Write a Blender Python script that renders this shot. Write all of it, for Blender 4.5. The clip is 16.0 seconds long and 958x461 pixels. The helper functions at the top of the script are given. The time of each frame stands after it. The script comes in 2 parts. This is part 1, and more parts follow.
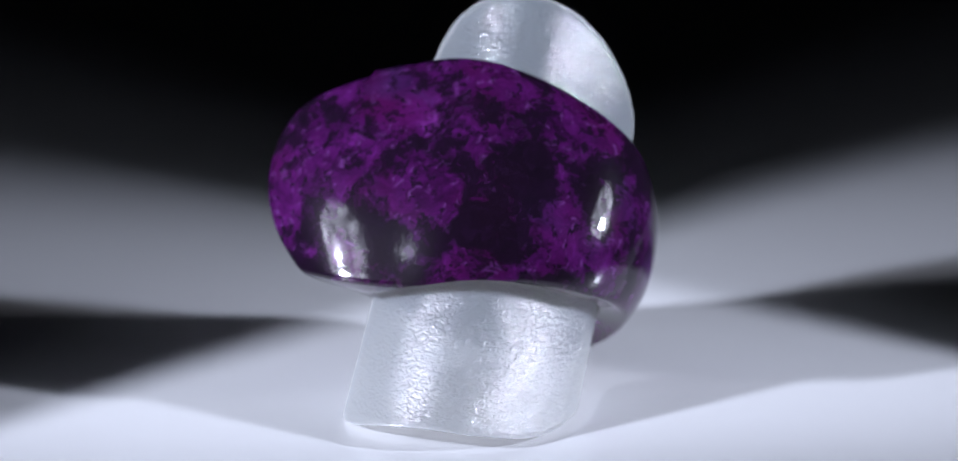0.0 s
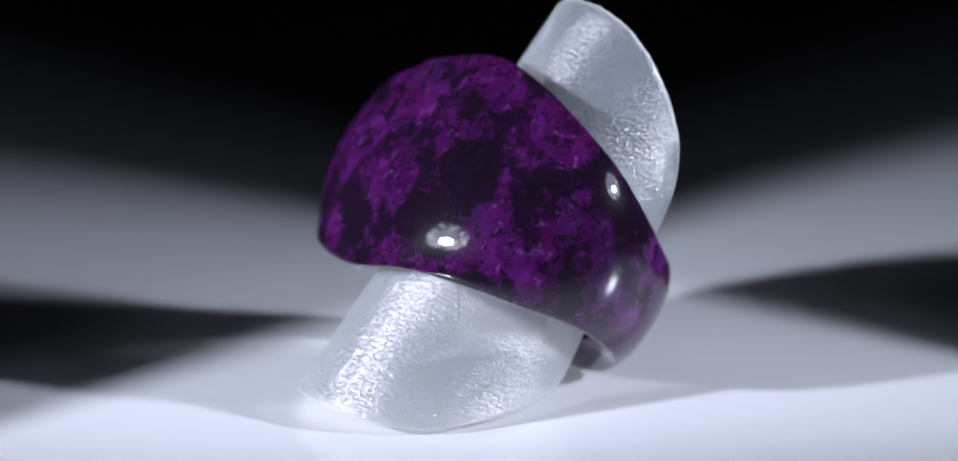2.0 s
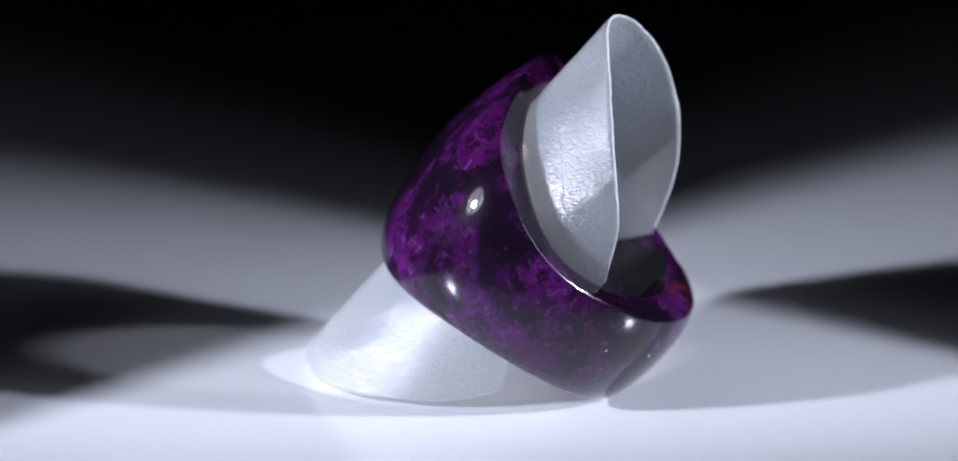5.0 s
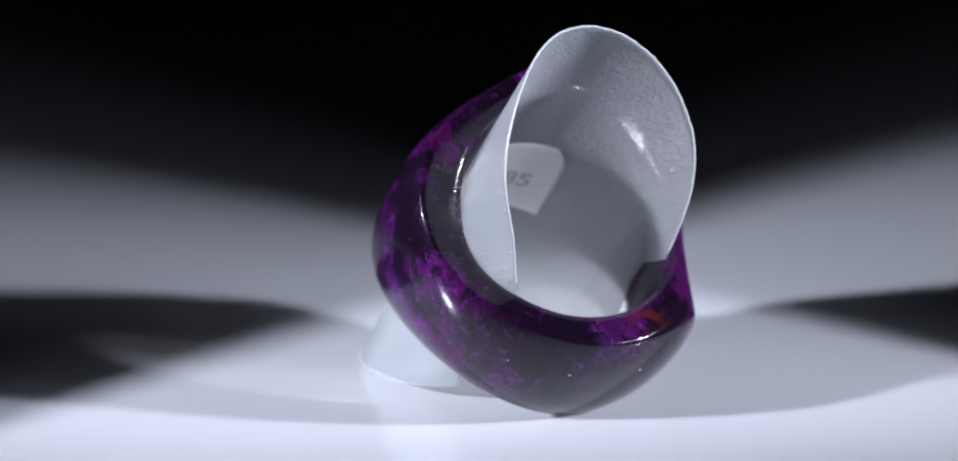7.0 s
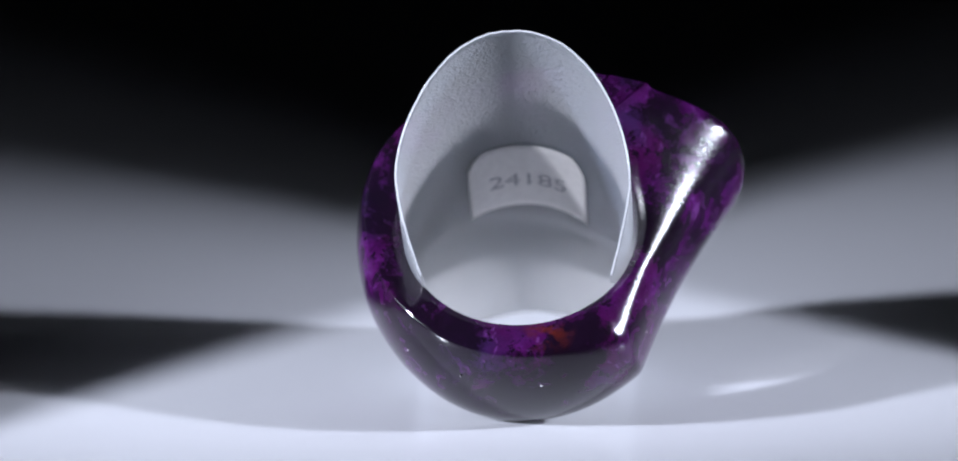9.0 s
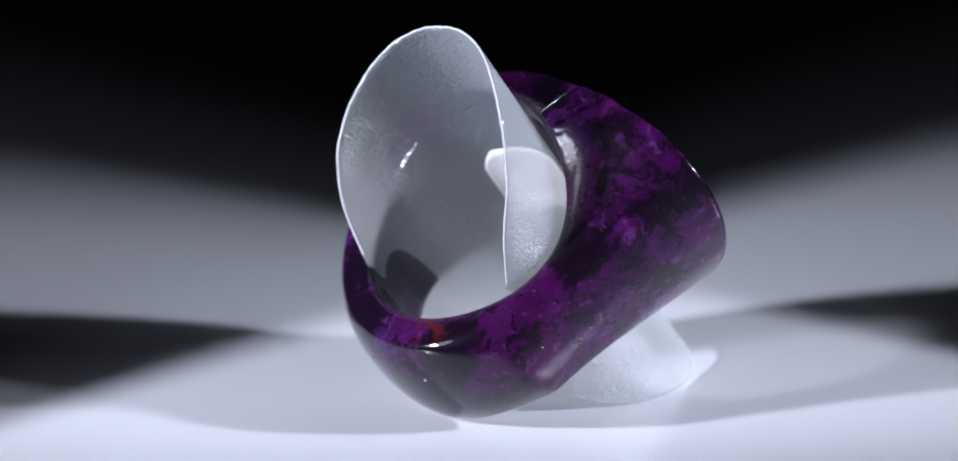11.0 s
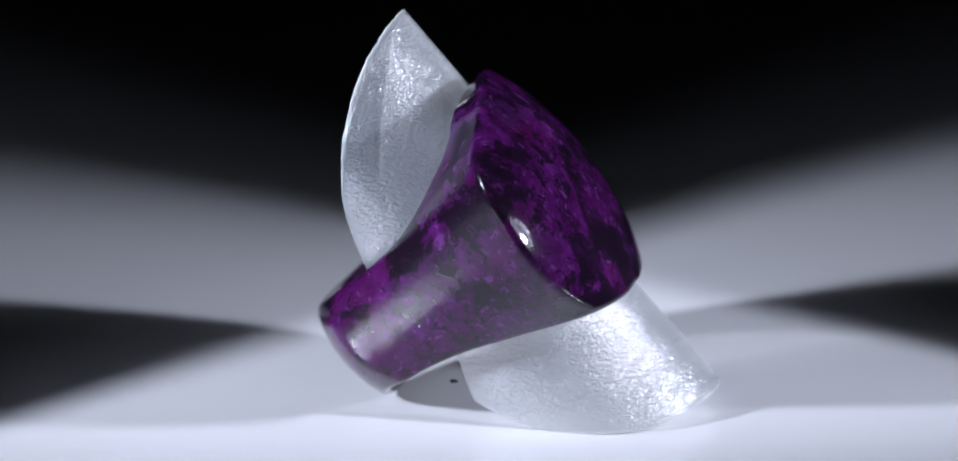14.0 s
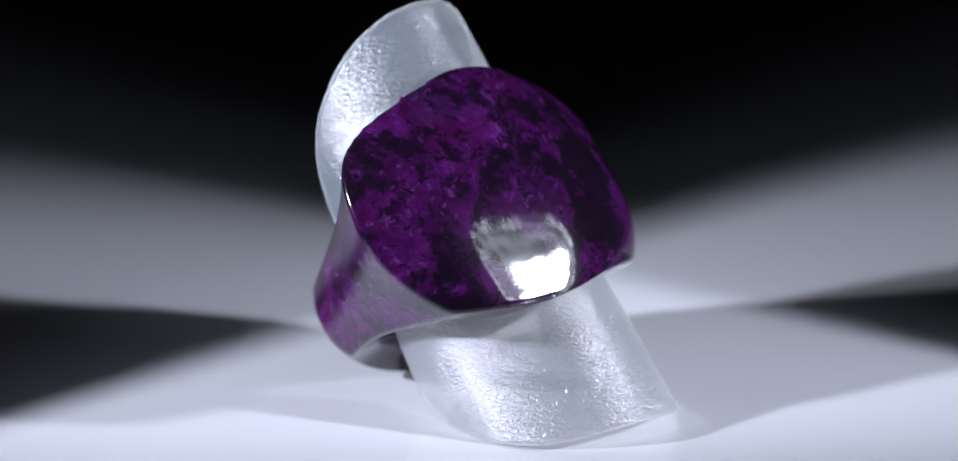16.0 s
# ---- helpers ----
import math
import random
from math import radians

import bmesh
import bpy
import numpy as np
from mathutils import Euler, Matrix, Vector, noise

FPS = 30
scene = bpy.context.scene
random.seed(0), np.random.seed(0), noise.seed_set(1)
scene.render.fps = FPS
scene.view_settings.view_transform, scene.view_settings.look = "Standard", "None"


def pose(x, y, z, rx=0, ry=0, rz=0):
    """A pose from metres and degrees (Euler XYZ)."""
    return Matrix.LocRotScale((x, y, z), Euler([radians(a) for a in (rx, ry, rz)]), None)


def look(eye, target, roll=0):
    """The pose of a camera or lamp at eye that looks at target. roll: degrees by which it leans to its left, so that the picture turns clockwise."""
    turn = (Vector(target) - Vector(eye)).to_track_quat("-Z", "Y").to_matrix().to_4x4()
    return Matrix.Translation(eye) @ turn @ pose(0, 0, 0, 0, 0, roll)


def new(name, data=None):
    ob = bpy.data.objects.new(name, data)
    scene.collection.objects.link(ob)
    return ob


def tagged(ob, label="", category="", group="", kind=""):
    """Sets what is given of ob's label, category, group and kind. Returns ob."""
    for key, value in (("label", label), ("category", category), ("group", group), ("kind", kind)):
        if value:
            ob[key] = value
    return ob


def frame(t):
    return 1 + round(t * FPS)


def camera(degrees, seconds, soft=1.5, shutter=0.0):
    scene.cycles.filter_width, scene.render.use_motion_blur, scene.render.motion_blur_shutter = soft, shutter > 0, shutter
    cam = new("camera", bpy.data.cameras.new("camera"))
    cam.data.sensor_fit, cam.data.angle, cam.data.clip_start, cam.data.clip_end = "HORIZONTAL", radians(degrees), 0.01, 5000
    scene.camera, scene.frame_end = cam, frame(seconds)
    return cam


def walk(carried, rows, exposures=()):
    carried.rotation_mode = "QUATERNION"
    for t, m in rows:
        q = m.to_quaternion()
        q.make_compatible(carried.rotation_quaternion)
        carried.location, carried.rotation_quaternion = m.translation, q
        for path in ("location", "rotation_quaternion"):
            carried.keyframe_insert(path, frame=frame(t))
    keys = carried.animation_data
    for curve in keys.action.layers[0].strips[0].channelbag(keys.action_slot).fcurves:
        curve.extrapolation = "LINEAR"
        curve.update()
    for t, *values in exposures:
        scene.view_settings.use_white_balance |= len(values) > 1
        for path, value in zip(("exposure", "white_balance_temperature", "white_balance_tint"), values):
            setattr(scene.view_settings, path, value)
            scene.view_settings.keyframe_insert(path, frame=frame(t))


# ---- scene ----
# ---- camera ----
PX = 1 / 21500.0          # metres per design unit of the ring and sleeve
TABLE = -272.0            # table level in design units, below the point the lens aims at
FOV, ELEV, SPIN = 19.07, 13.89, 18.75
DIST = 4667.0
cam = camera(FOV, 16.0, soft=1.7)
AIM = Vector((-44.1 * PX, 0, -TABLE * PX))
EYE = AIM + Vector((0, -math.cos(radians(ELEV)), math.sin(radians(ELEV)))) * (DIST * PX)
cam.data.dof.use_dof, cam.data.dof.focus_distance, cam.data.dof.aperture_fstop = True, 0.2035, 28.0
walk(cam, [(0.0, look(EYE, AIM, 0.41)), (16.0, look(EYE, AIM, 0.41))], [(0.0, 0.0), (16.0, 0.0)])

# ---- light ----
world = bpy.data.worlds.new("dark_studio")
world.use_nodes = True
world.node_tree.nodes["Background"].inputs[0].default_value = (0.5, 0.6, 0.8, 1)
world.node_tree.nodes["Background"].inputs[1].default_value = 0.0006
scene.world = world

COOL = (0.81, 0.86, 1.05)
LEFT_LAMP = Vector((-0.238, -0.127, 0.115))
RIGHT_LAMP = Vector((0.238, -0.070, 0.111))


def spot(name, eye, turn, watts, cone, blend, radius):
    """A low lamp; its beam is turned by so many degrees about the vertical from the ring."""
    data = bpy.data.lights.new(name, "SPOT")
    data.energy, data.spot_size, data.spot_blend = watts, radians(cone), blend
    data.shadow_soft_size, data.color = radius, COOL
    ob = new(name, data)
    way = Matrix.Rotation(radians(turn), 3, "Z") @ (Vector((0, 0, 0.010)) - eye)
    ob.matrix_world = look(eye, eye + way)
    return ob


spot("beam_left", LEFT_LAMP, 2.8, 7.0, 19.0, 1.0, 0.0095)
spot("beam_right", RIGHT_LAMP, -2.0, 4.15, 21.0, 1.0, 0.0095)


# ---- materials ----
def material(name):
    m = bpy.data.materials.new(name)
    m.use_nodes = True
    nt = m.node_tree
    return m, nt, nt.nodes["Principled BSDF"]


def node(nt, kind, **values):
    n = nt.nodes.new(kind)
    for key, value in values.items():
        n.inputs[key.replace("_", " ")].default_value = value
    return n


def noise_tex(nt, coord, scale, detail=6.0, rough=0.6, distort=0.0):
    n = node(nt, "ShaderNodeTexNoise", Scale=scale, Detail=detail, Roughness=rough, Distortion=distort)
    nt.links.new(coord, n.inputs["Vector"])
    return n.outputs["Fac"]


def node_color(nt, coord, scale):
    n = node(nt, "ShaderNodeTexNoise", Scale=scale, Detail=3.0)
    nt.links.new(coord, n.inputs["Vector"])
    return n.outputs["Color"]


def ramp(nt, fac, stops):
    n = nt.nodes.new("ShaderNodeValToRGB")
    while len(n.color_ramp.elements) < len(stops):
        n.color_ramp.elements.new(0.5)
    for e, (pos, col) in zip(n.color_ramp.elements, stops):
        e.position, e.color = pos, (*col, 1) if len(col) == 3 else col
    nt.links.new(fac, n.inputs["Fac"])
    return n.outputs["Color"]


def mix(nt, fac, a, b, kind="MIX"):
    n = nt.nodes.new("ShaderNodeMixRGB")
    n.blend_type = kind
    for sock, v in (("Fac", fac), ("Color1", a), ("Color2", b)):
        if isinstance(v, (int, float)):
            n.inputs[sock].default_value = v
        elif isinstance(v, tuple):
            n.inputs[sock].default_value = (*v, 1)
        else:
            nt.links.new(v, n.inputs[sock])
    return n.outputs["Color"]


def object_coord(nt, stretch=(1, 1, 1), turn=(0, 0, 0)):
    c = nt.nodes.new("ShaderNodeTexCoord")
    m = nt.nodes.new("ShaderNodeMapping")
    m.inputs["Scale"].default_value = stretch
    m.inputs["Rotation"].default_value = [radians(a) for a in turn]
    nt.links.new(c.outputs["Object"], m.inputs["Vector"])
    return m.outputs["Vector"]


def bump(nt, height, strength, distance, target):
    n = node(nt, "ShaderNodeBump", Strength=strength, Distance=distance)
    nt.links.new(height, n.inputs["Height"])
    nt.links.new(n.outputs["Normal"], target)
    return n.outputs["Normal"]


def stone_material():
    """Polished purple stone: feathery black patches, crumbs and hairlines; satin where the lapping marks were left."""
    m, nt, b = material("purple_stone")
    co = object_coord(nt)
    feather = mix(nt, 0.0030, co, node_color(nt, co, 320), "ADD")
    feather = mix(nt, 0.0009, feather, node_color(nt, co, 1500), "ADD")
    tone = noise_tex(nt, feather, 270, 12, 0.76)
    purple = ramp(nt, tone, [(0.34, (0.010, 0.0022, 0.014)), (0.45, (0.028, 0.0032, 0.035)), (0.54, (0.050, 0.0048, 0.064)),
                             (0.63, (0.086, 0.0090, 0.112)), (0.74, (0.16, 0.036, 0.21))])
    wine = noise_tex(nt, co, 130, 3, 0.5)
    purple = mix(nt, ramp(nt, wine, [(0.46, (0, 0, 0)), (0.64, (0.8, 0.8, 0.8))]), purple, (0.050, 0.0032, 0.046))
    violet = noise_tex(nt, feather, 110, 4, 0.55)
    purple = mix(nt, ramp(nt, violet, [(0.54, (0, 0, 0)), (0.68, (0.7, 0.7, 0.7))]), purple, (0.036, 0.014, 0.072))
    lilac = noise_tex(nt, feather, 1250, 5, 0.6)
    purple = mix(nt, ramp(nt, lilac, [(0.58, (0, 0, 0)), (0.65, (0.6, 0.6, 0.6))]), purple, (0.13, 0.035, 0.175))
    crumbs = noise_tex(nt, feather, 850, 8, 0.74)
    patches = mix(nt, 0.30, noise_tex(nt, feather, 165, 8, 0.62), crumbs)
    dark = ramp(nt, patches, [(0.470, (0, 0, 0)), (0.498, (0.6, 0.6, 0.6)), (0.538, (0.94, 0.94, 0.94))])
    color = mix(nt, dark, purple, (0.0052, 0.0030, 0.0066))
    color = mix(nt, ramp(nt, crumbs, [(0.545, (0, 0, 0)), (0.585, (0.85, 0.85, 0.85))]), color, (0.010, 0.0035, 0.013))
    hair = nt.nodes.new("ShaderNodeTexVoronoi")
    hair.feature = "DISTANCE_TO_EDGE"
    hair.inputs["Scale"].default_value = 210
    nt.links.new(mix(nt, 0.004, feather, node_color(nt, co, 200), "ADD"), hair.inputs["Vector"])
    lines = ramp(nt, hair.outputs["Distance"], [(0.0, (0.6, 0.6, 0.6)), (0.035, (0, 0, 0))])
    color = mix(nt, mix(nt, 1.0, lines, ramp(nt, wine, [(0.40, (1, 1, 1)), (0.55, (0, 0, 0))]), "MULTIPLY"), color, (0.010, 0.0030, 0.014))
    # a small rusty inclusion at the rim of the hole
    c = nt.nodes.new("ShaderNodeTexCoord")
    d = nt.nodes.new("ShaderNodeVectorMath")
    d.operation = "DISTANCE"
    d.inputs[1].default_value = (148 * PX, -241 * PX, (-89 - TABLE) * PX)
    nt.links.new(c.outputs["Object"], d.inputs[0])
    r = nt.nodes.new("ShaderNodeMapRange")
    r.inputs["From Min"].default_value, r.inputs["From Max"].default_value = 0.0022, 0.0003
    nt.links.new(d.outputs["Value"], r.inputs["Value"])
    rust = mix(nt, 1.0, r.outputs["Result"], ramp(nt, noise_tex(nt, co, 700, 5), [(0.45, (0, 0, 0)), (0.62, (1, 1, 1))]), "MULTIPLY")
    color = mix(nt, rust, color, (0.10, 0.014, 0.010))
    nt.links.new(color, b.inputs["Base Color"])
    satin = nt.nodes.new("ShaderNodeAttribute")
    satin.attribute_name = "satin"
    satin = satin.outputs["Fac"]
    rough = ramp(nt, noise_tex(nt, co, 500, 5), [(0.3, (0.03, 0.03, 0.03)), (0.7, (0.07, 0.07, 0.07))])
    worn = ramp(nt, noise_tex(nt, co, 900, 6), [(0.3, (0.15, 0.15, 0.15)), (0.7, (0.23, 0.23, 0.23))])
    nt.links.new(mix(nt, satin, rough, worn), b.inputs["Coat Roughness"])
    b.inputs["Roughness"].default_value = 0.30
    b.inputs["Coat Weight"].default_value = 1.0
    b.inputs["Coat IOR"].default_value = 1.50
    b.inputs["IOR"].default_value = 1.5
    b.inputs["Specular IOR Level"].default_value = 0.02
    h = mix(nt, 0.4, noise_tex(nt, co, 700, 4, 0.6, 0.4), noise_tex(nt, co, 3500, 3, 0.6))
    polish = node(nt, "ShaderNodeBump", Strength=0.03, Distance=0.0002)
    nt.links.new(h, polish.inputs["Height"])
    lap = noise_tex(nt, object_coord(nt, (3.2, 0.5, 3.2), (0, 20, 62)), 1500, 4, 0.65)
    lap = mix(nt, satin, (0.5, 0.5, 0.5), lap)
    scratch = node(nt, "ShaderNodeBump", Strength=0.13, Distance=0.00022)
    nt.links.new(lap, scratch.inputs["Height"])
    nt.links.new(polish.outputs["Normal"], scratch.inputs["Normal"])
    for sock in ("Normal", "Coat Normal"):
        nt.links.new(scratch.outputs["Normal"], b.inputs[sock])
    return m


def sheet_material():
    m, nt, b = material("embossed_plastic_sheet")
    nt.nodes.remove(b)
    co = object_coord(nt, (1, 1, 1.8), (45, 0, 13))
    h = mix(nt, 0.35, noise_tex(nt, co, 2000, 2, 0.5, 0.8), noise_tex(nt, co, 4200, 2, 0.5, 0.5))
    bumped = node(nt, "ShaderNodeBump", Strength=1.0, Distance=0.00024)
    nt.links.new(h, bumped.inputs["Height"])
    normal = bumped.outputs["Normal"]
    df = node(nt, "ShaderNodeBsdfDiffuse", Color=(0.58, 0.70, 0.83, 1))
    tl = node(nt, "ShaderNodeBsdfTranslucent", Color=(0.99, 0.98, 0.955, 1))
    tr = node(nt, "ShaderNodeBsdfTransparent", Color=(1.0, 0.985, 0.96, 1))
    gl = node(nt, "ShaderNodeBsdfGlossy", Color=(1, 1, 1, 1), Roughness=0.12)
    soft = node(nt, "ShaderNodeBump", Strength=1.0, Distance=0.0009)
    nt.links.new(h, soft.inputs["Height"])
    nt.links.new(soft.outputs["Normal"], df.inputs["Normal"])
    nt.links.new(normal, gl.inputs["Normal"])
    nt.links.new(soft.outputs["Normal"], tl.inputs["Normal"])
    last = df
    for fac, other in ((0.62, tl), (0.63, tr), (0.14, gl)):
        m2 = nt.nodes.new("ShaderNodeMixShader")
        m2.inputs["Fac"].default_value = fac
        nt.links.new(last.outputs[0], m2.inputs[1])
        nt.links.new(other.outputs[0], m2.inputs[2])
        last = m2
    nt.links.new(last.outputs[0], nt.nodes["Material Output"].inputs["Surface"])
    return m


def table_material():
    m, nt, b = material("white_table")
    co = object_coord(nt)
    nt.links.new(ramp(nt, noise_tex(nt, co, 9, 2), [(0.3, (0.78, 0.79, 0.81)), (0.7, (0.81, 0.82, 0.84))]), b.inputs["Base Color"])
    b.inputs["Roughness"].default_value = 0.17
    return m


def paint(name, color, rough=0.5):
    m, nt, b = material(name)
    co = object_coord(nt)
    dim = tuple(v * 0.93 for v in color)
    nt.links.new(ramp(nt, noise_tex(nt, co, 1500, 4), [(0.35, dim), (0.65, color)]), b.inputs["Base Color"])
    b.inputs["Roughness"].default_value = rough
    return m


STONE, SHEET, TABLETOP = stone_material(), sheet_material(), table_material()
PAPER = paint("label_paper", (0.90, 0.885, 0.86), 0.7)
INK = paint("grey_ink", (0.46, 0.46, 0.47), 0.7)
PEN = paint("black_pen", (0.01, 0.01, 0.012), 0.6)
# whiter than the sheet: light guided to its cut edge, put into the colour
EDGE = paint("pale_edge_glow", (0.74, 0.76, 0.78), 0.6)
DUST = paint("pale_dust", (0.75, 0.74, 0.72), 0.9)
CLOTH = paint("black_cloth", (0.006, 0.006, 0.007), 0.95)


def metal(name, color, rough):
    m, nt, b = material(name)
    b.inputs["Metallic"].default_value = 1.0
    b.inputs["Base Color"].default_value = (*color, 1)
    nt.links.new(ramp(nt, noise_tex(nt, object_coord(nt), 300, 4), [(0.3, (rough,) * 3), (0.7, (rough + 0.12,) * 3)]), b.inputs["Roughness"])
    return m


def foil_material():
    """Crinkled foil in a burning lamp, the bulb's glints painted in as emission: bright creases between darker facets,
    brightest at the rim.
    """
    m, nt, b = material("glowing_foil")
    co = object_coord(nt)
    warp = mix(nt, 0.012, co, node_color(nt, co, 45), "ADD")
    crease = nt.nodes.new("ShaderNodeTexVoronoi")
    crease.feature = "DISTANCE_TO_EDGE"
    crease.inputs["Scale"].default_value = 72
    cell = nt.nodes.new("ShaderNodeTexVoronoi")
    cell.inputs["Scale"].default_value = 72
    for v in (crease, cell):
        nt.links.new(warp, v.inputs["Vector"])
    lines = ramp(nt, crease.outputs["Distance"], [(0.05, (1, 1, 1)), (0.14, (0.10, 0.10, 0.10)), (0.3, (0.03, 0.03, 0.03))])
    facets = ramp(nt, cell.outputs["Color"], [(0.3, (0.15, 0.15, 0.15)), (0.7, (0.5, 0.5, 0.5))])
    out = nt.nodes.new("ShaderNodeVectorMath")
    out.operation = "LENGTH"
    flat = nt.nodes.new("ShaderNodeMapping")
    flat.inputs["Scale"].default_value = (1, 1, 0)
    nt.links.new(co, flat.inputs["Vector"])
    nt.links.new(flat.outputs["Vector"], out.inputs[0])
    far = nt.nodes.new("ShaderNodeMapRange")
    far.inputs["From Min"].default_value, far.inputs["From Max"].default_value = 0.026, 0.041
    nt.links.new(out.outputs["Value"], far.inputs["Value"])
    rim = ramp(nt, cell.outputs["Color"], [(0.25, (0.4, 0.4, 0.4)), (0.6, (1.6, 1.6, 1.6))])
    glow = mix(nt, 1.0, lines, mix(nt, far.outputs["Result"], facets, rim), "MULTIPLY")
    b.inputs["Base Color"].default_value = (0.6, 0.6, 0.6, 1)
    b.inputs["Metallic"].default_value = 1.0
    b.inputs["Roughness"].default_value = 0.3
    nt.links.new(mix(nt, 1.0, glow, COOL, "MULTIPLY"), b.inputs["Emission Color"])
    b.inputs["Emission Strength"].default_value = 13.0
    return m


FOIL, LAMP_METAL = foil_material(), metal("dark_lamp_metal", (0.05, 0.05, 0.055), 0.4)


def mesh_object(name, verts, faces, mat, smooth=True, parent=None):
    me = bpy.data.meshes.new(name)
    me.from_pydata([tuple(v) for v in verts], [], faces)
    me.materials.append(mat)
    me.polygons.foreach_set("use_smooth", [smooth] * len(me.polygons))
    me.update()
    ob = new(name, me)
    ob.parent = parent
    return ob


# ---- ring and sleeve shape ----
def hermite(knots, x, period=360.0):
    """Smooth periodic curve through (angle, value) pairs."""
    k = np.array(knots, float)
    a = np.concatenate([k[-2:, 0] - period, k[:, 0], k[:2, 0] + period])
    v = np.concatenate([k[-2:, 1], k[:, 1], k[:2, 1]])
    d = np.diff(v) / np.diff(a)
    w = np.diff(a)
    t = np.zeros_like(v)
    t[1:-1] = (d[:-1] * w[1:] + d[1:] * w[:-1]) / (w[1:] + w[:-1])
    x = (np.asarray(x, float) - a[1]) % period + a[1]
    i = np.clip(np.searchsorted(a, x, side="right") - 1, 0, len(a) - 2)
    w, s = w[i], (x - a[i]) / w[i]
    return (v[i] * (1 + 2 * s) * (1 - s) ** 2 + w * t[i] * s * (1 - s) ** 2
            + v[i + 1] * s * s * (3 - 2 * s) + w * t[i + 1] * s * s * (s - 1))


def eased(knots, x, spread=11.0):
    """The same curve with its small waves polished off."""
    a = np.arange(-180.0, 180.0, 1.0)
    v = hermite(knots, a)
    k = np.arange(-45, 46)
    w = np.exp(-0.5 * (k / spread) ** 2)
    v = np.convolve(np.concatenate([v[-45:], v, v[:45]]), w / w.sum(), "valid")
    return np.interp(np.asarray(x, float), a, v, period=360.0)


def axes(azimuth, rise):
    a, e = np.radians(azimuth), np.radians(rise)
    h = np.array([np.sin(a) * np.cos(e), -np.cos(a) * np.cos(e), np.sin(e)])
    s = np.array([np.cos(a), np.sin(a), 0.0])
    return np.stack([s, np.cross(h, s), h])          # across, towards the dome, along the hole


def ring_surfaces(p, phi, h):
    """Radii of the domed body and of the hollowed flank that cuts it on one side."""
    r = (eased(p["body"], phi) + eased(p["slope"], phi) * h
         - eased(p["crown"], phi) * (h / 100) ** 2 - eased(p["crown4"], phi) * (h / 100) ** 4)
    si, co = np.sin(np.radians(phi)), np.cos(np.radians(phi))
    l0, l1, l2, m1, m2, m3, up1, up2, up4 = p["flank"]
    g = h / 100
    fall = np.where(g > 0, up1 * g + up2 * g ** 2 + up4 * g ** 4, m1 * g + m2 * g * g)
    k0, k1, k2 = l0 + fall, l1 + m3 * g, l2 / 1000
    b = si - k1 * co                                  # r*b = k0 + k2*(r*co)^2
    ok = b > 0.08
    bb = np.where(ok, b, 1.0)
    disc = np.maximum(bb * bb - 4 * k2 * co * co * k0, 0)
    cut = np.where(ok, 2 * k0 / (bb + np.sqrt(disc)), 900.0)
    return r, np.clip(cut, 0, 900)


def ring_radius(p, phi, h):
    r, cut = ring_surfaces(p, phi, h)
    m = np.minimum(r, cut)
    out = m - 3.0 * np.log(np.exp(-(r - m) / 3.0) + np.exp(-(cut - m) / 3.0))
    return np.maximum(out, p["hole"] + 8)


def to_place(p, phi, rho, h):
    a = np.radians(phi)
    q = np.stack([rho * np.sin(a), rho * np.cos(a), h], -1)
    return q @ axes(p["azimuth"], p["rise"]) + np.array(p["center"])


RING = dict(
    center=(45.5, -45.1, -25.1), azimuth=13.4, rise=45.6, hole=185.7, dish=4.0,
    # pairs of the angle round the hole, from the crown of the dome, and a measure there
    body=[(-180, 268.0), (-150, 266.7), (-120, 263.0), (-90, 270.0), (-60, 277.4), (-30, 247.2), (0, 252.0), (25, 262.3), (45, 319.8), (65, 404.9), (90, 415.1), (120, 286.5), (150, 278.9)],
    slope=[(-180, -0.053), (-120, -0.008), (-60, 0.051), (0, 0.072), (60, 0.158), (120, 0.068)],
    crown=[(-180, 9.0), (-120, 23.2), (-60, 5.4), (0, 8.7), (60, 17.0), (120, 35.6)],
    crown4=[(-180, 9.5), (-90, 6.7), (0, 0.2), (60, -0.9)],
    top=[(-180, 102.3), (-140, 96.0), (-100, 91.3), (-60, 134.0), (-20, 182.7), (20, 196.0), (45, 162.0), (60, 138.4), (75, 117.7), (90, 103.0), (115, 97.0), (145, 102.0)],
    low=[(-180, 92.6), (-140, 82.8), (-100, 104.4), (-60, 153.7), (-20, 186.0), (20, 212.0), (50, 199.0), (80, 141.1), (110, 94.0), (145, 69.3)],
    flank=(263.587, 0.446, 0.505, -15.5, -34.4, 0.005, -15.0, -8.0, -20.0),
    round_top=[(-180, 5), (-90, 5), (0, 6), (20, 12), (45, 36), (60, 42), (80, 44), (112, 44), (140, 34), (165, 8)],
    round_low=[(-180, 6), (-90, 6), (0, 7), (60, 8), (120, 7)],
)


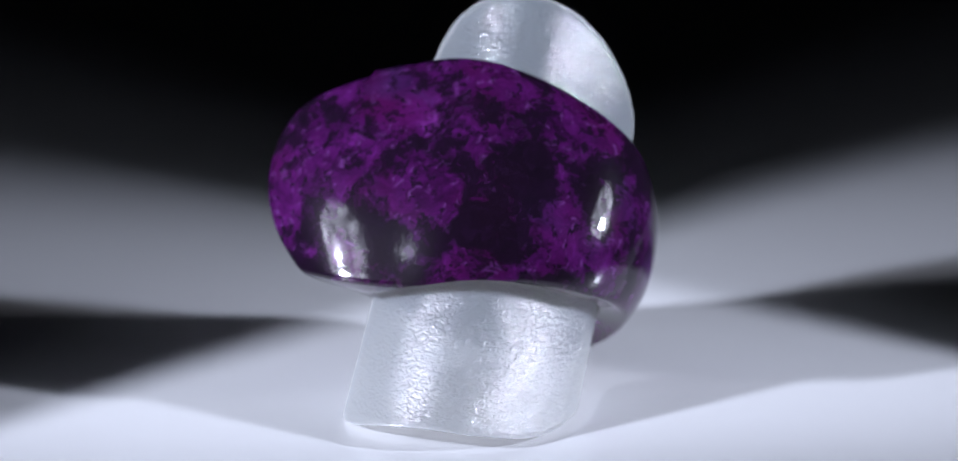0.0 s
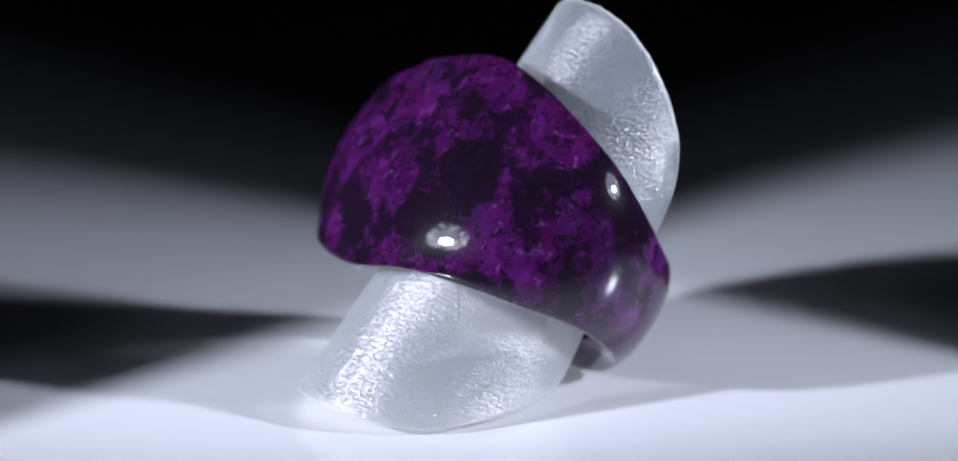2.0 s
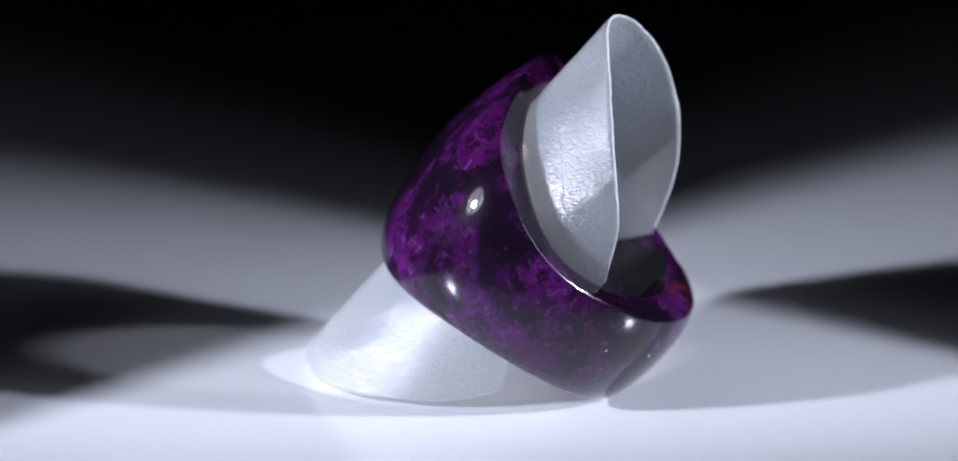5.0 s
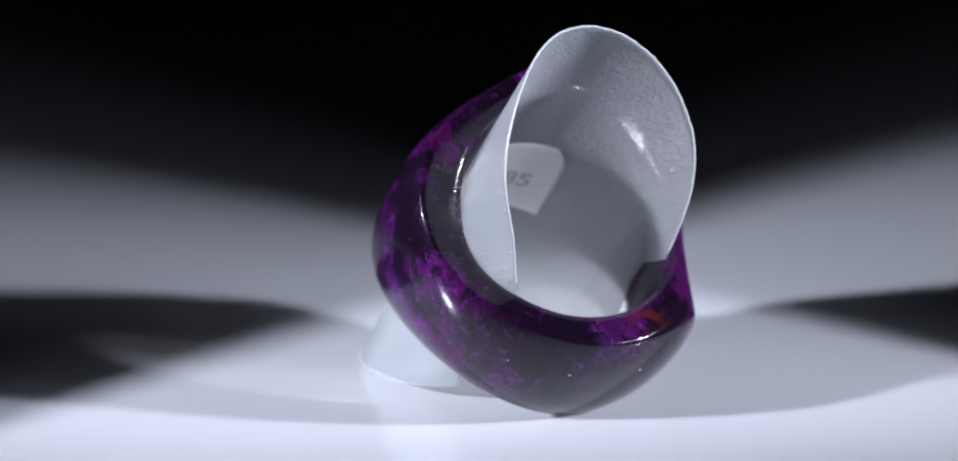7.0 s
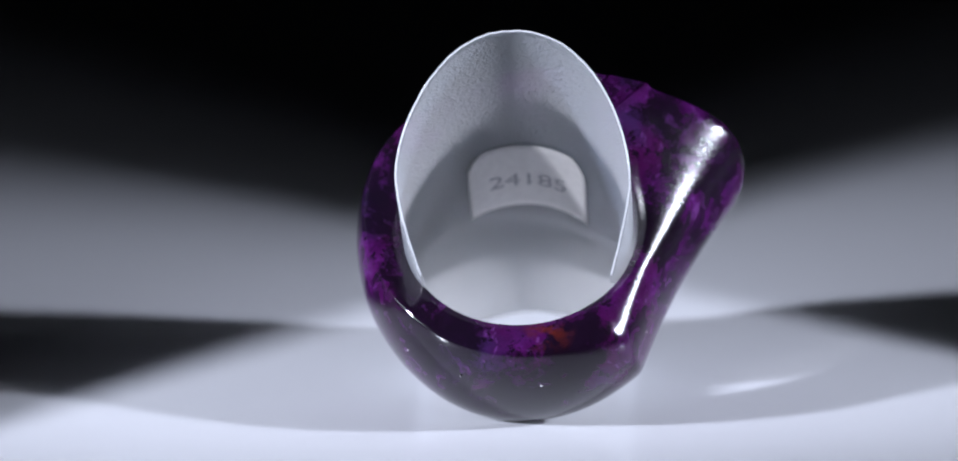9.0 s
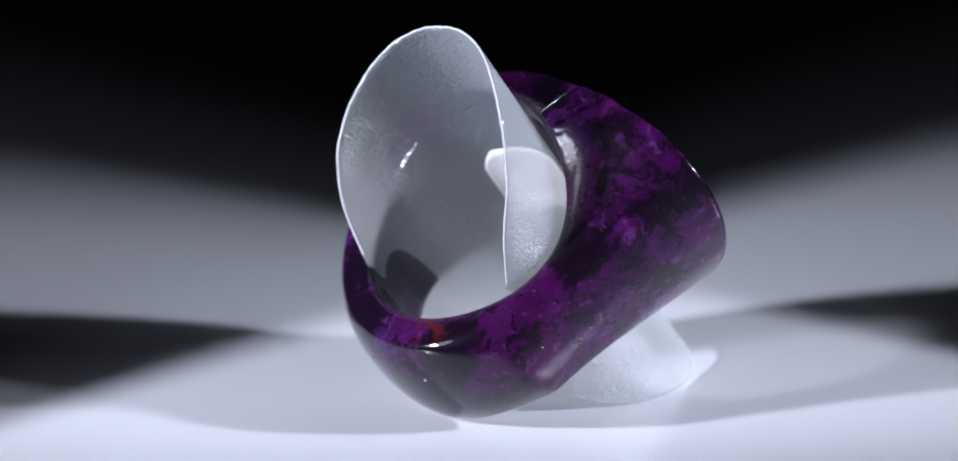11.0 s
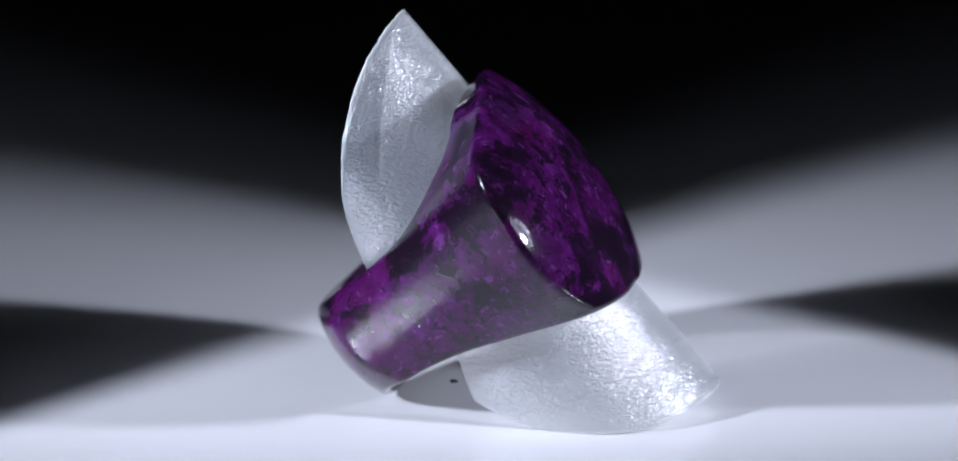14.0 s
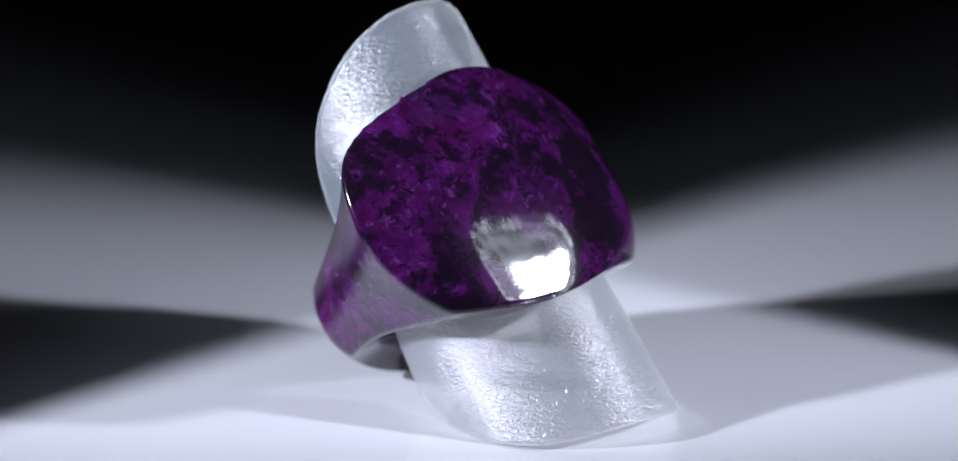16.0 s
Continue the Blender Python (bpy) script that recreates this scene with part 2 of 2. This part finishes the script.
def ring_mesh(p, around=480, across=44, bevel=7):
    phi = np.linspace(-180, 180, around, endpoint=False)
    top, low = hermite(p["top"], phi), hermite(p["low"], phi)
    bt, bl, hole, dish = hermite(p["round_top"], phi), hermite(p["round_low"], phi), p["hole"], p["dish"]
    rows = []
    for k in range(9):                                # the hole, from below to above
        rows.append((np.full(around, hole), -low + dish + 5 + (top + low - 2 * dish - 10) * k / 8))
    rows.append((np.full(around, hole + 2), top - dish - 1.5))
    room = ring_radius(p, phi, top) - hole - 12
    bt, bl = np.minimum(bt, room), np.minimum(bl, ring_radius(p, phi, -low) - hole - 12)
    bt, bl = np.maximum(bt, 1), np.maximum(bl, 1)
    for k in range(1, 7):
        f = k / 6
        rows.append((hole + 5 + (ring_radius(p, phi, top) - bt - hole - 5) * f, top - dish * (1 - f)))
    for k in range(1, bevel):
        a = math.pi / 2 * k / bevel
        h = top - bt * (1 - math.cos(a))
        rows.append((ring_radius(p, phi, h) - bt * (1 - math.sin(a)), h))
    for k in range(across + 1):                       # the outside, from above to below
        h = top - bt - (top + low - bt - bl) * k / across
        rows.append((ring_radius(p, phi, h), h))
    for k in range(bevel - 1, 0, -1):
        a = math.pi / 2 * k / bevel
        h = -low + bl * (1 - math.cos(a))
        rows.append((ring_radius(p, phi, h) - bl * (1 - math.sin(a)), h))
    for k in range(6, 0, -1):
        f = k / 6
        rows.append((hole + 5 + (ring_radius(p, phi, -low) - bl - hole - 5) * f, -low + dish * (1 - f)))
    rows.append((np.full(around, hole + 2), -low + dish + 1.5))
    verts = np.concatenate([to_place(p, phi, r, h) for r, h in rows])
    verts[:, 2] -= TABLE
    n, faces = len(rows), []
    for i in range(n):
        j = (i + 1) % n
        for k in range(around):
            l = (k + 1) % around
            faces.append((i * around + k, j * around + k, j * around + l, i * around + l))
    satin = []
    for k, (rho, h) in enumerate(rows):
        body, cut = ring_surfaces(p, phi, h)
        flank = 1 / (1 + np.exp(np.clip((cut - body) / 10, -30, 30)))
        satin.append(np.maximum(flank, 0.15 if k < 16 else 0.0))
    return verts * PX, faces, np.concatenate(satin)


TURNS = (-1, -0.9, -0.75, -0.5, -0.25, 0, 0.25, 0.5, 0.75, 0.9, 1)
SLEEVE = dict(
    center=(43.9, -61.2, -11.6), azimuth=13.4, rise=47.7, radius=174.1, oval=-8.7, oval_rise=0.0136, lobes=9.0, gap=127.0,
    upper=(78, 158, 226, 298, 337, 345, 335, 299, 222, 150, 74),
    lower=(-185, -240, -308, -403, -440, -448.5, -439, -409, -330, -262, -198),
    # heights along the sleeve and the angles at which its two ends stop there
    heights=(-200, -155, -110, -65, -10, 35, 75, 200),
    end_one=(134, 126, 118, 115, 122, 129, 130, 128),
    end_two=(130, 122, 114, 107, 107, 116, 124, 124),
)


def sleeve_angle(p, turn, h):
    """The sheet's ends are hand-cut, so they lie nearer or farther from the gap's middle along its height."""
    a = np.abs(turn) * p["gap"]
    end = np.where(turn < 0, np.interp(h, p["heights"], p["end_one"]), np.interp(h, p["heights"], p["end_two"]))
    a = np.where(a > 85, 85 + (a - 85) * (end - 85) / (p["gap"] - 85), a)
    return np.sign(turn) * a


def sleeve_radius(p, phi, h):
    r = p["radius"] + (p["oval"] + p["oval_rise"] * h) * np.cos(np.radians(2 * phi)) + p["lobes"] * np.cos(np.radians(3 * phi))
    return np.minimum(r, 182.0)


def sleeve_rims(p, turn):
    up = hermite(list(zip(TURNS, p["upper"])), turn, 3.0)
    lo = hermite(list(zip(TURNS, p["lower"])), turn, 3.0)
    return up + 0.5 * np.sin(turn * 40) + 0.4 * np.sin(turn * 106 + 1), lo


def sleeve_mesh(p, around=260, along=60, thick=4.5):
    turn = np.linspace(-1, 1, around)
    up, lo = sleeve_rims(p, turn)
    rows = []
    for side in (0.5, -0.5):
        for k in range(along + 1):
            f = k / along if side > 0 else 1 - k / along
            h = lo + (up - lo) * f
            phi = sleeve_angle(p, turn, h)
            rows.append((phi, sleeve_radius(p, phi, h) + side * thick, h))
    verts = np.concatenate([to_place(p, phi, r, h) for phi, r, h in rows])
    verts[:, 2] -= TABLE
    global SINK
    SINK = verts[:, 2].min() - 0.3
    verts[:, 2] -= SINK
    n, faces = len(rows), []
    for i in range(n):
        j = (i + 1) % n
        for k in range(around - 1):
            faces.append((i * around + k, i * around + k + 1, j * around + k + 1, j * around + k))
    for k in range(along):
        for col in (0, around - 1):
            f = (k * around + col, (k + 1) * around + col, (n - 2 - k) * around + col, (n - 1 - k) * around + col)
            faces.append(f if col == 0 else f[::-1])
    return verts * PX, faces


def on_sleeve(p, across, along, depth):
    """The place on the sleeve's inner face, by the arc from the crown and the height along its axis."""
    phi = np.degrees(np.asarray(across, float) / p["radius"])
    along = np.asarray(along, float) - 24
    q = to_place(p, phi, sleeve_radius(p, phi, along) - depth, along)
    q[..., 2] -= TABLE + SINK
    return q * PX


# ---- the place ----
def slab(name, x0, x1, y0, y1, z0, z1, mat):
    v = [(x, y, z) for z in (z0, z1) for y in (y0, y1) for x in (x0, x1)]
    f = [(0, 2, 3, 1), (4, 5, 7, 6), (0, 1, 5, 4), (2, 6, 7, 3), (1, 3, 7, 5), (0, 4, 6, 2)]
    return mesh_object(name, v, f, mat, False)


tagged(slab("table", -0.6, 0.6, -0.5, 0.6, -0.02, 0, TABLETOP), "smooth glossy white table under two low lamps", "table", kind="structure")
tagged(slab("backdrop", -1.5, 1.5, 0.62, 0.63, -0.5, 1.2, CLOTH), "plain black backdrop behind the table", "backdrop", kind="structure")


# ---- the two lamps ----
def lathe(name, profile, mat, parent, around=48):
    """Turns (radius, height) pairs about the z axis."""
    verts, faces, n = [], [], len(profile)
    for k in range(around):
        a = 2 * math.pi * k / around
        verts += [(r * math.cos(a), r * math.sin(a), z) for r, z in profile]
    for k in range(around):
        l = (k + 1) % around
        for i in range(n - 1):
            faces.append((k * n + i, l * n + i, l * n + i + 1, k * n + i + 1))
    return mesh_object(name, verts, faces, mat, True, parent)


def studio_lamp(bulb):
    """A bowl lamp on a stand; the bulb sits low in its foil bowl."""
    foot = Vector((bulb.x * 1.12, bulb.y * 1.12, 0))
    lamp = new("studio_lamp")
    lamp.location = foot
    tagged(lamp, "burning bowl lamp with crinkled foil reflector on a stand", "lamp", "lamps beside the table top")
    lathe("base", [(0, 0), (0.045, 0), (0.045, 0.006), (0.04, 0.009), (0, 0.009)], LAMP_METAL, lamp)
    lathe("pole", [(0, 0.009), (0.006, 0.009), (0.006, 0.13), (0, 0.13)], LAMP_METAL, lamp, 16)
    way = Vector((bulb.x, bulb.y, 0)).normalized()
    centre = bulb + way * 0.016 + Vector((0, 0, 0.022)) - foot
    turn = look(centre + foot, (0, 0, 0.012)).to_3x3().to_4x4()
    for name, mat, prof in (("housing", LAMP_METAL, [(0.0, 0.027), (0.030, 0.022), (0.049, -0.002), (0.051, -0.008), (0.048, -0.008), (0.047, -0.002)]),
                            ("reflector", FOIL, [(0.0, 0.012), (0.020, 0.0096), (0.037, 0.004), (0.046, -0.0032)])):
        ob = lathe(name, prof, mat, lamp)
        ob.matrix_basis = Matrix.Translation(centre) @ turn
    return lamp


for bulb in (LEFT_LAMP, RIGHT_LAMP):
    studio_lamp(bulb)


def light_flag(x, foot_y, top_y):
    """A black card with a slanting edge, added out of view to keep a lamp's light off the far end of the table."""
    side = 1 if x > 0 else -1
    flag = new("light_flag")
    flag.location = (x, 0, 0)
    tagged(flag, "matt black card added out of view to block lamp light", "flag", "cards beside the lamps")
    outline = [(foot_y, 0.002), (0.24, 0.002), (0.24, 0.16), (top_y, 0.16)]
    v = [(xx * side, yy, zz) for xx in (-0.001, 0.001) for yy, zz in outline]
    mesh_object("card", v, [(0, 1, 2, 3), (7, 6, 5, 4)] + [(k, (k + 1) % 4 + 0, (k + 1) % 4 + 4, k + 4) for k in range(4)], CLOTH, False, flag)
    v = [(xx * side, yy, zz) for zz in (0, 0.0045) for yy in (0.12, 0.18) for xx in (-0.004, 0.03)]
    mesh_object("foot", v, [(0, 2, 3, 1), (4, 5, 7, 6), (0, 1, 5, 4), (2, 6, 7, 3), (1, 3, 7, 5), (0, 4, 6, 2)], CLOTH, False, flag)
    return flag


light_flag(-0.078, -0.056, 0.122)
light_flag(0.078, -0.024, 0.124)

# ---- the ring ----
places, sides, lapped = ring_mesh(RING)
ring = tagged(mesh_object("ring", places, sides, STONE),
              "polished purple stone ring with black patches, leaning on a sleeve", "ring")

finish = ring.data.attributes.new("satin", "FLOAT", "POINT")
finish.data.foreach_set("value", lapped.astype(np.float32))


def speck(phi, h, size, stretch):
    """A crumb of dust on the outside of the ring."""
    bm = bmesh.new()
    bmesh.ops.create_icosphere(bm, subdivisions=1, radius=size * PX)
    for v in bm.verts:
        v.co = Vector((v.co.x * stretch, v.co.y, v.co.z * 0.6)) * random.uniform(0.8, 1.2)
    me = bpy.data.meshes.new("dust_speck")
    bm.to_mesh(me)
    bm.free()
    me.materials.append(DUST)
    ob = new("dust_speck", me)
    r = ring_radius(RING, np.array([phi]), np.array([h]))
    q = to_place(RING, np.array([phi]), r, np.array([h]))[0]
    ob.matrix_basis = Matrix.Translation(Vector((q[0], q[1], q[2] - TABLE)) * PX) @ pose(0, 0, 0, random.uniform(0, 90), 0, random.uniform(0, 180))
    ob.parent = ring
    return ob


for phi, h, size, stretch in ((170, 42, 2.6, 1.3), (-162, 40, 1.5, 3.0), (126, 21, 1.4, 1.3), (-140, 30, 1.2, 2.0), (108, -20, 1.2, 1.2)):
    speck(phi, h, size, stretch)

# ---- the sleeve ----
sleeve = tagged(mesh_object("display_sleeve", *sleeve_mesh(SLEEVE), SHEET),
                "rolled translucent embossed plastic sleeve standing through the ring", "sleeve")


def label_mesh(nx=24, ny=10):
    """A paper label with two rounded upper corners, bent to the sleeve."""
    rows = []
    for j in range(ny + 1):
        h = -90 + 165 * j / ny
        cut = max(0.0, (h - 33) / 45) ** 2 * 32
        rows.append([(-106 + cut + (218 - 2 * cut) * i / nx, h) for i in range(nx + 1)])
    flat = np.array([q for row in rows for q in row])
    front, back = on_sleeve(SLEEVE, flat[:, 0], flat[:, 1], 4.0), on_sleeve(SLEEVE, flat[:, 0], flat[:, 1], 2.9)
    w, n, faces = nx + 1, len(flat), []
    for j in range(ny):
        for i in range(nx):
            a = j * w + i
            faces.append((a, a + 1, a + w + 1, a + w))
            faces.append((n + a + w, n + a + w + 1, n + a + 1, n + a))
    rim = [i for i in range(w)] + [j * w + nx for j in range(1, ny + 1)] + [ny * w + i for i in range(nx - 1, -1, -1)] + [j * w for j in range(ny - 1, 0, -1)]
    for a, b in zip(rim, rim[1:] + rim[:1]):
        faces.append((b, a, n + a, n + b))
    return np.concatenate([front, back]), faces


label = mesh_object("paper_label", *label_mesh(), PAPER, True, sleeve)
tagged(label, "small white paper label with printed digits")


def digit(text, across, along, height):
    """One printed character, bent to the sleeve's inner face."""
    data = bpy.data.curves.new("digit", "FONT")
    data.body, data.size, data.extrude, data.align_x = text, height, 0.3, "CENTER"
    holder = new("digit_curve", data)
    me = holder.to_mesh().copy()
    holder.to_mesh_clear()
    flat = np.array([tuple(v.co) for v in me.vertices])
    flat[:, 0] *= 1.25
    place = on_sleeve(SLEEVE, flat[:, 0] + across, flat[:, 1] + along, 4.3 + flat[:, 2])
    for v, q in zip(me.vertices, place):
        v.co = q
    bpy.data.objects.remove(holder)
    bpy.data.curves.remove(data)
    me.materials.clear()
    me.materials.append(INK)
    ob = new("digit", me)
    ob.parent = label
    return ob


for i, ch in enumerate("24185"):
    digit(ch, -54 + 28 * i, -33, 46)


def cut_edge(p, upper, thick, around=240, sides=6):
    """A rough bead along the sleeve's upper or lower cut, painted pale for the light the edge carries."""
    turn = np.linspace(-0.985, 0.985, around)
    h = sleeve_rims(p, turn)[0] - 0.8 if upper else sleeve_rims(p, turn)[1] + thick
    phi = sleeve_angle(p, turn, h)
    rows = []
    for k in range(sides):
        a = 2 * math.pi * k / sides
        fat = thick + 0.4 * np.sin(turn * 190 + k) * np.sin(turn * 67)
        rows.append(to_place(p, phi, sleeve_radius(p, phi, h) + fat * math.cos(a), h + fat * math.sin(a)))
    verts = np.concatenate(rows)
    verts[:, 2] -= TABLE + SINK
    faces = []
    for k in range(sides):
        j = (k + 1) % sides
        for i in range(around - 1):
            faces.append((k * around + i, k * around + i + 1, j * around + i + 1, j * around + i))
    faces.append(tuple(k * around for k in range(sides)))
    faces.append(tuple(k * around + around - 1 for k in range(sides))[::-1])
    return mesh_object("cut_edge", verts * PX, faces, EDGE, True, sleeve)


tagged(cut_edge(SLEEVE, True, 1.9), "rough cut edge of the sheet, its light-carrying glow painted pale")
tagged(cut_edge(SLEEVE, False, 1.4), "cut edge resting on the table, its glow painted pale")


def pen_dot():
    bm = bmesh.new()
    bmesh.ops.create_icosphere(bm, subdivisions=2, radius=7 * PX)
    for v in bm.verts:
        v.co.z *= 0.35
    me = bpy.data.meshes.new("pen_mark")
    bm.to_mesh(me)
    bm.free()
    me.materials.append(PEN)
    ob = new("pen_mark", me)
    ob.matrix_basis = Matrix.Translation(Vector((158, -24, -216 - TABLE)) * PX)
    ob.parent = sleeve


pen_dot()


def motions():
    rows = [(t / 2, pose(0, 0, 0, 0, 0, -SPIN * (t / 2 - 8))) for t in range(33)]
    walk(ring, rows)
    walk(sleeve, rows)


motions()
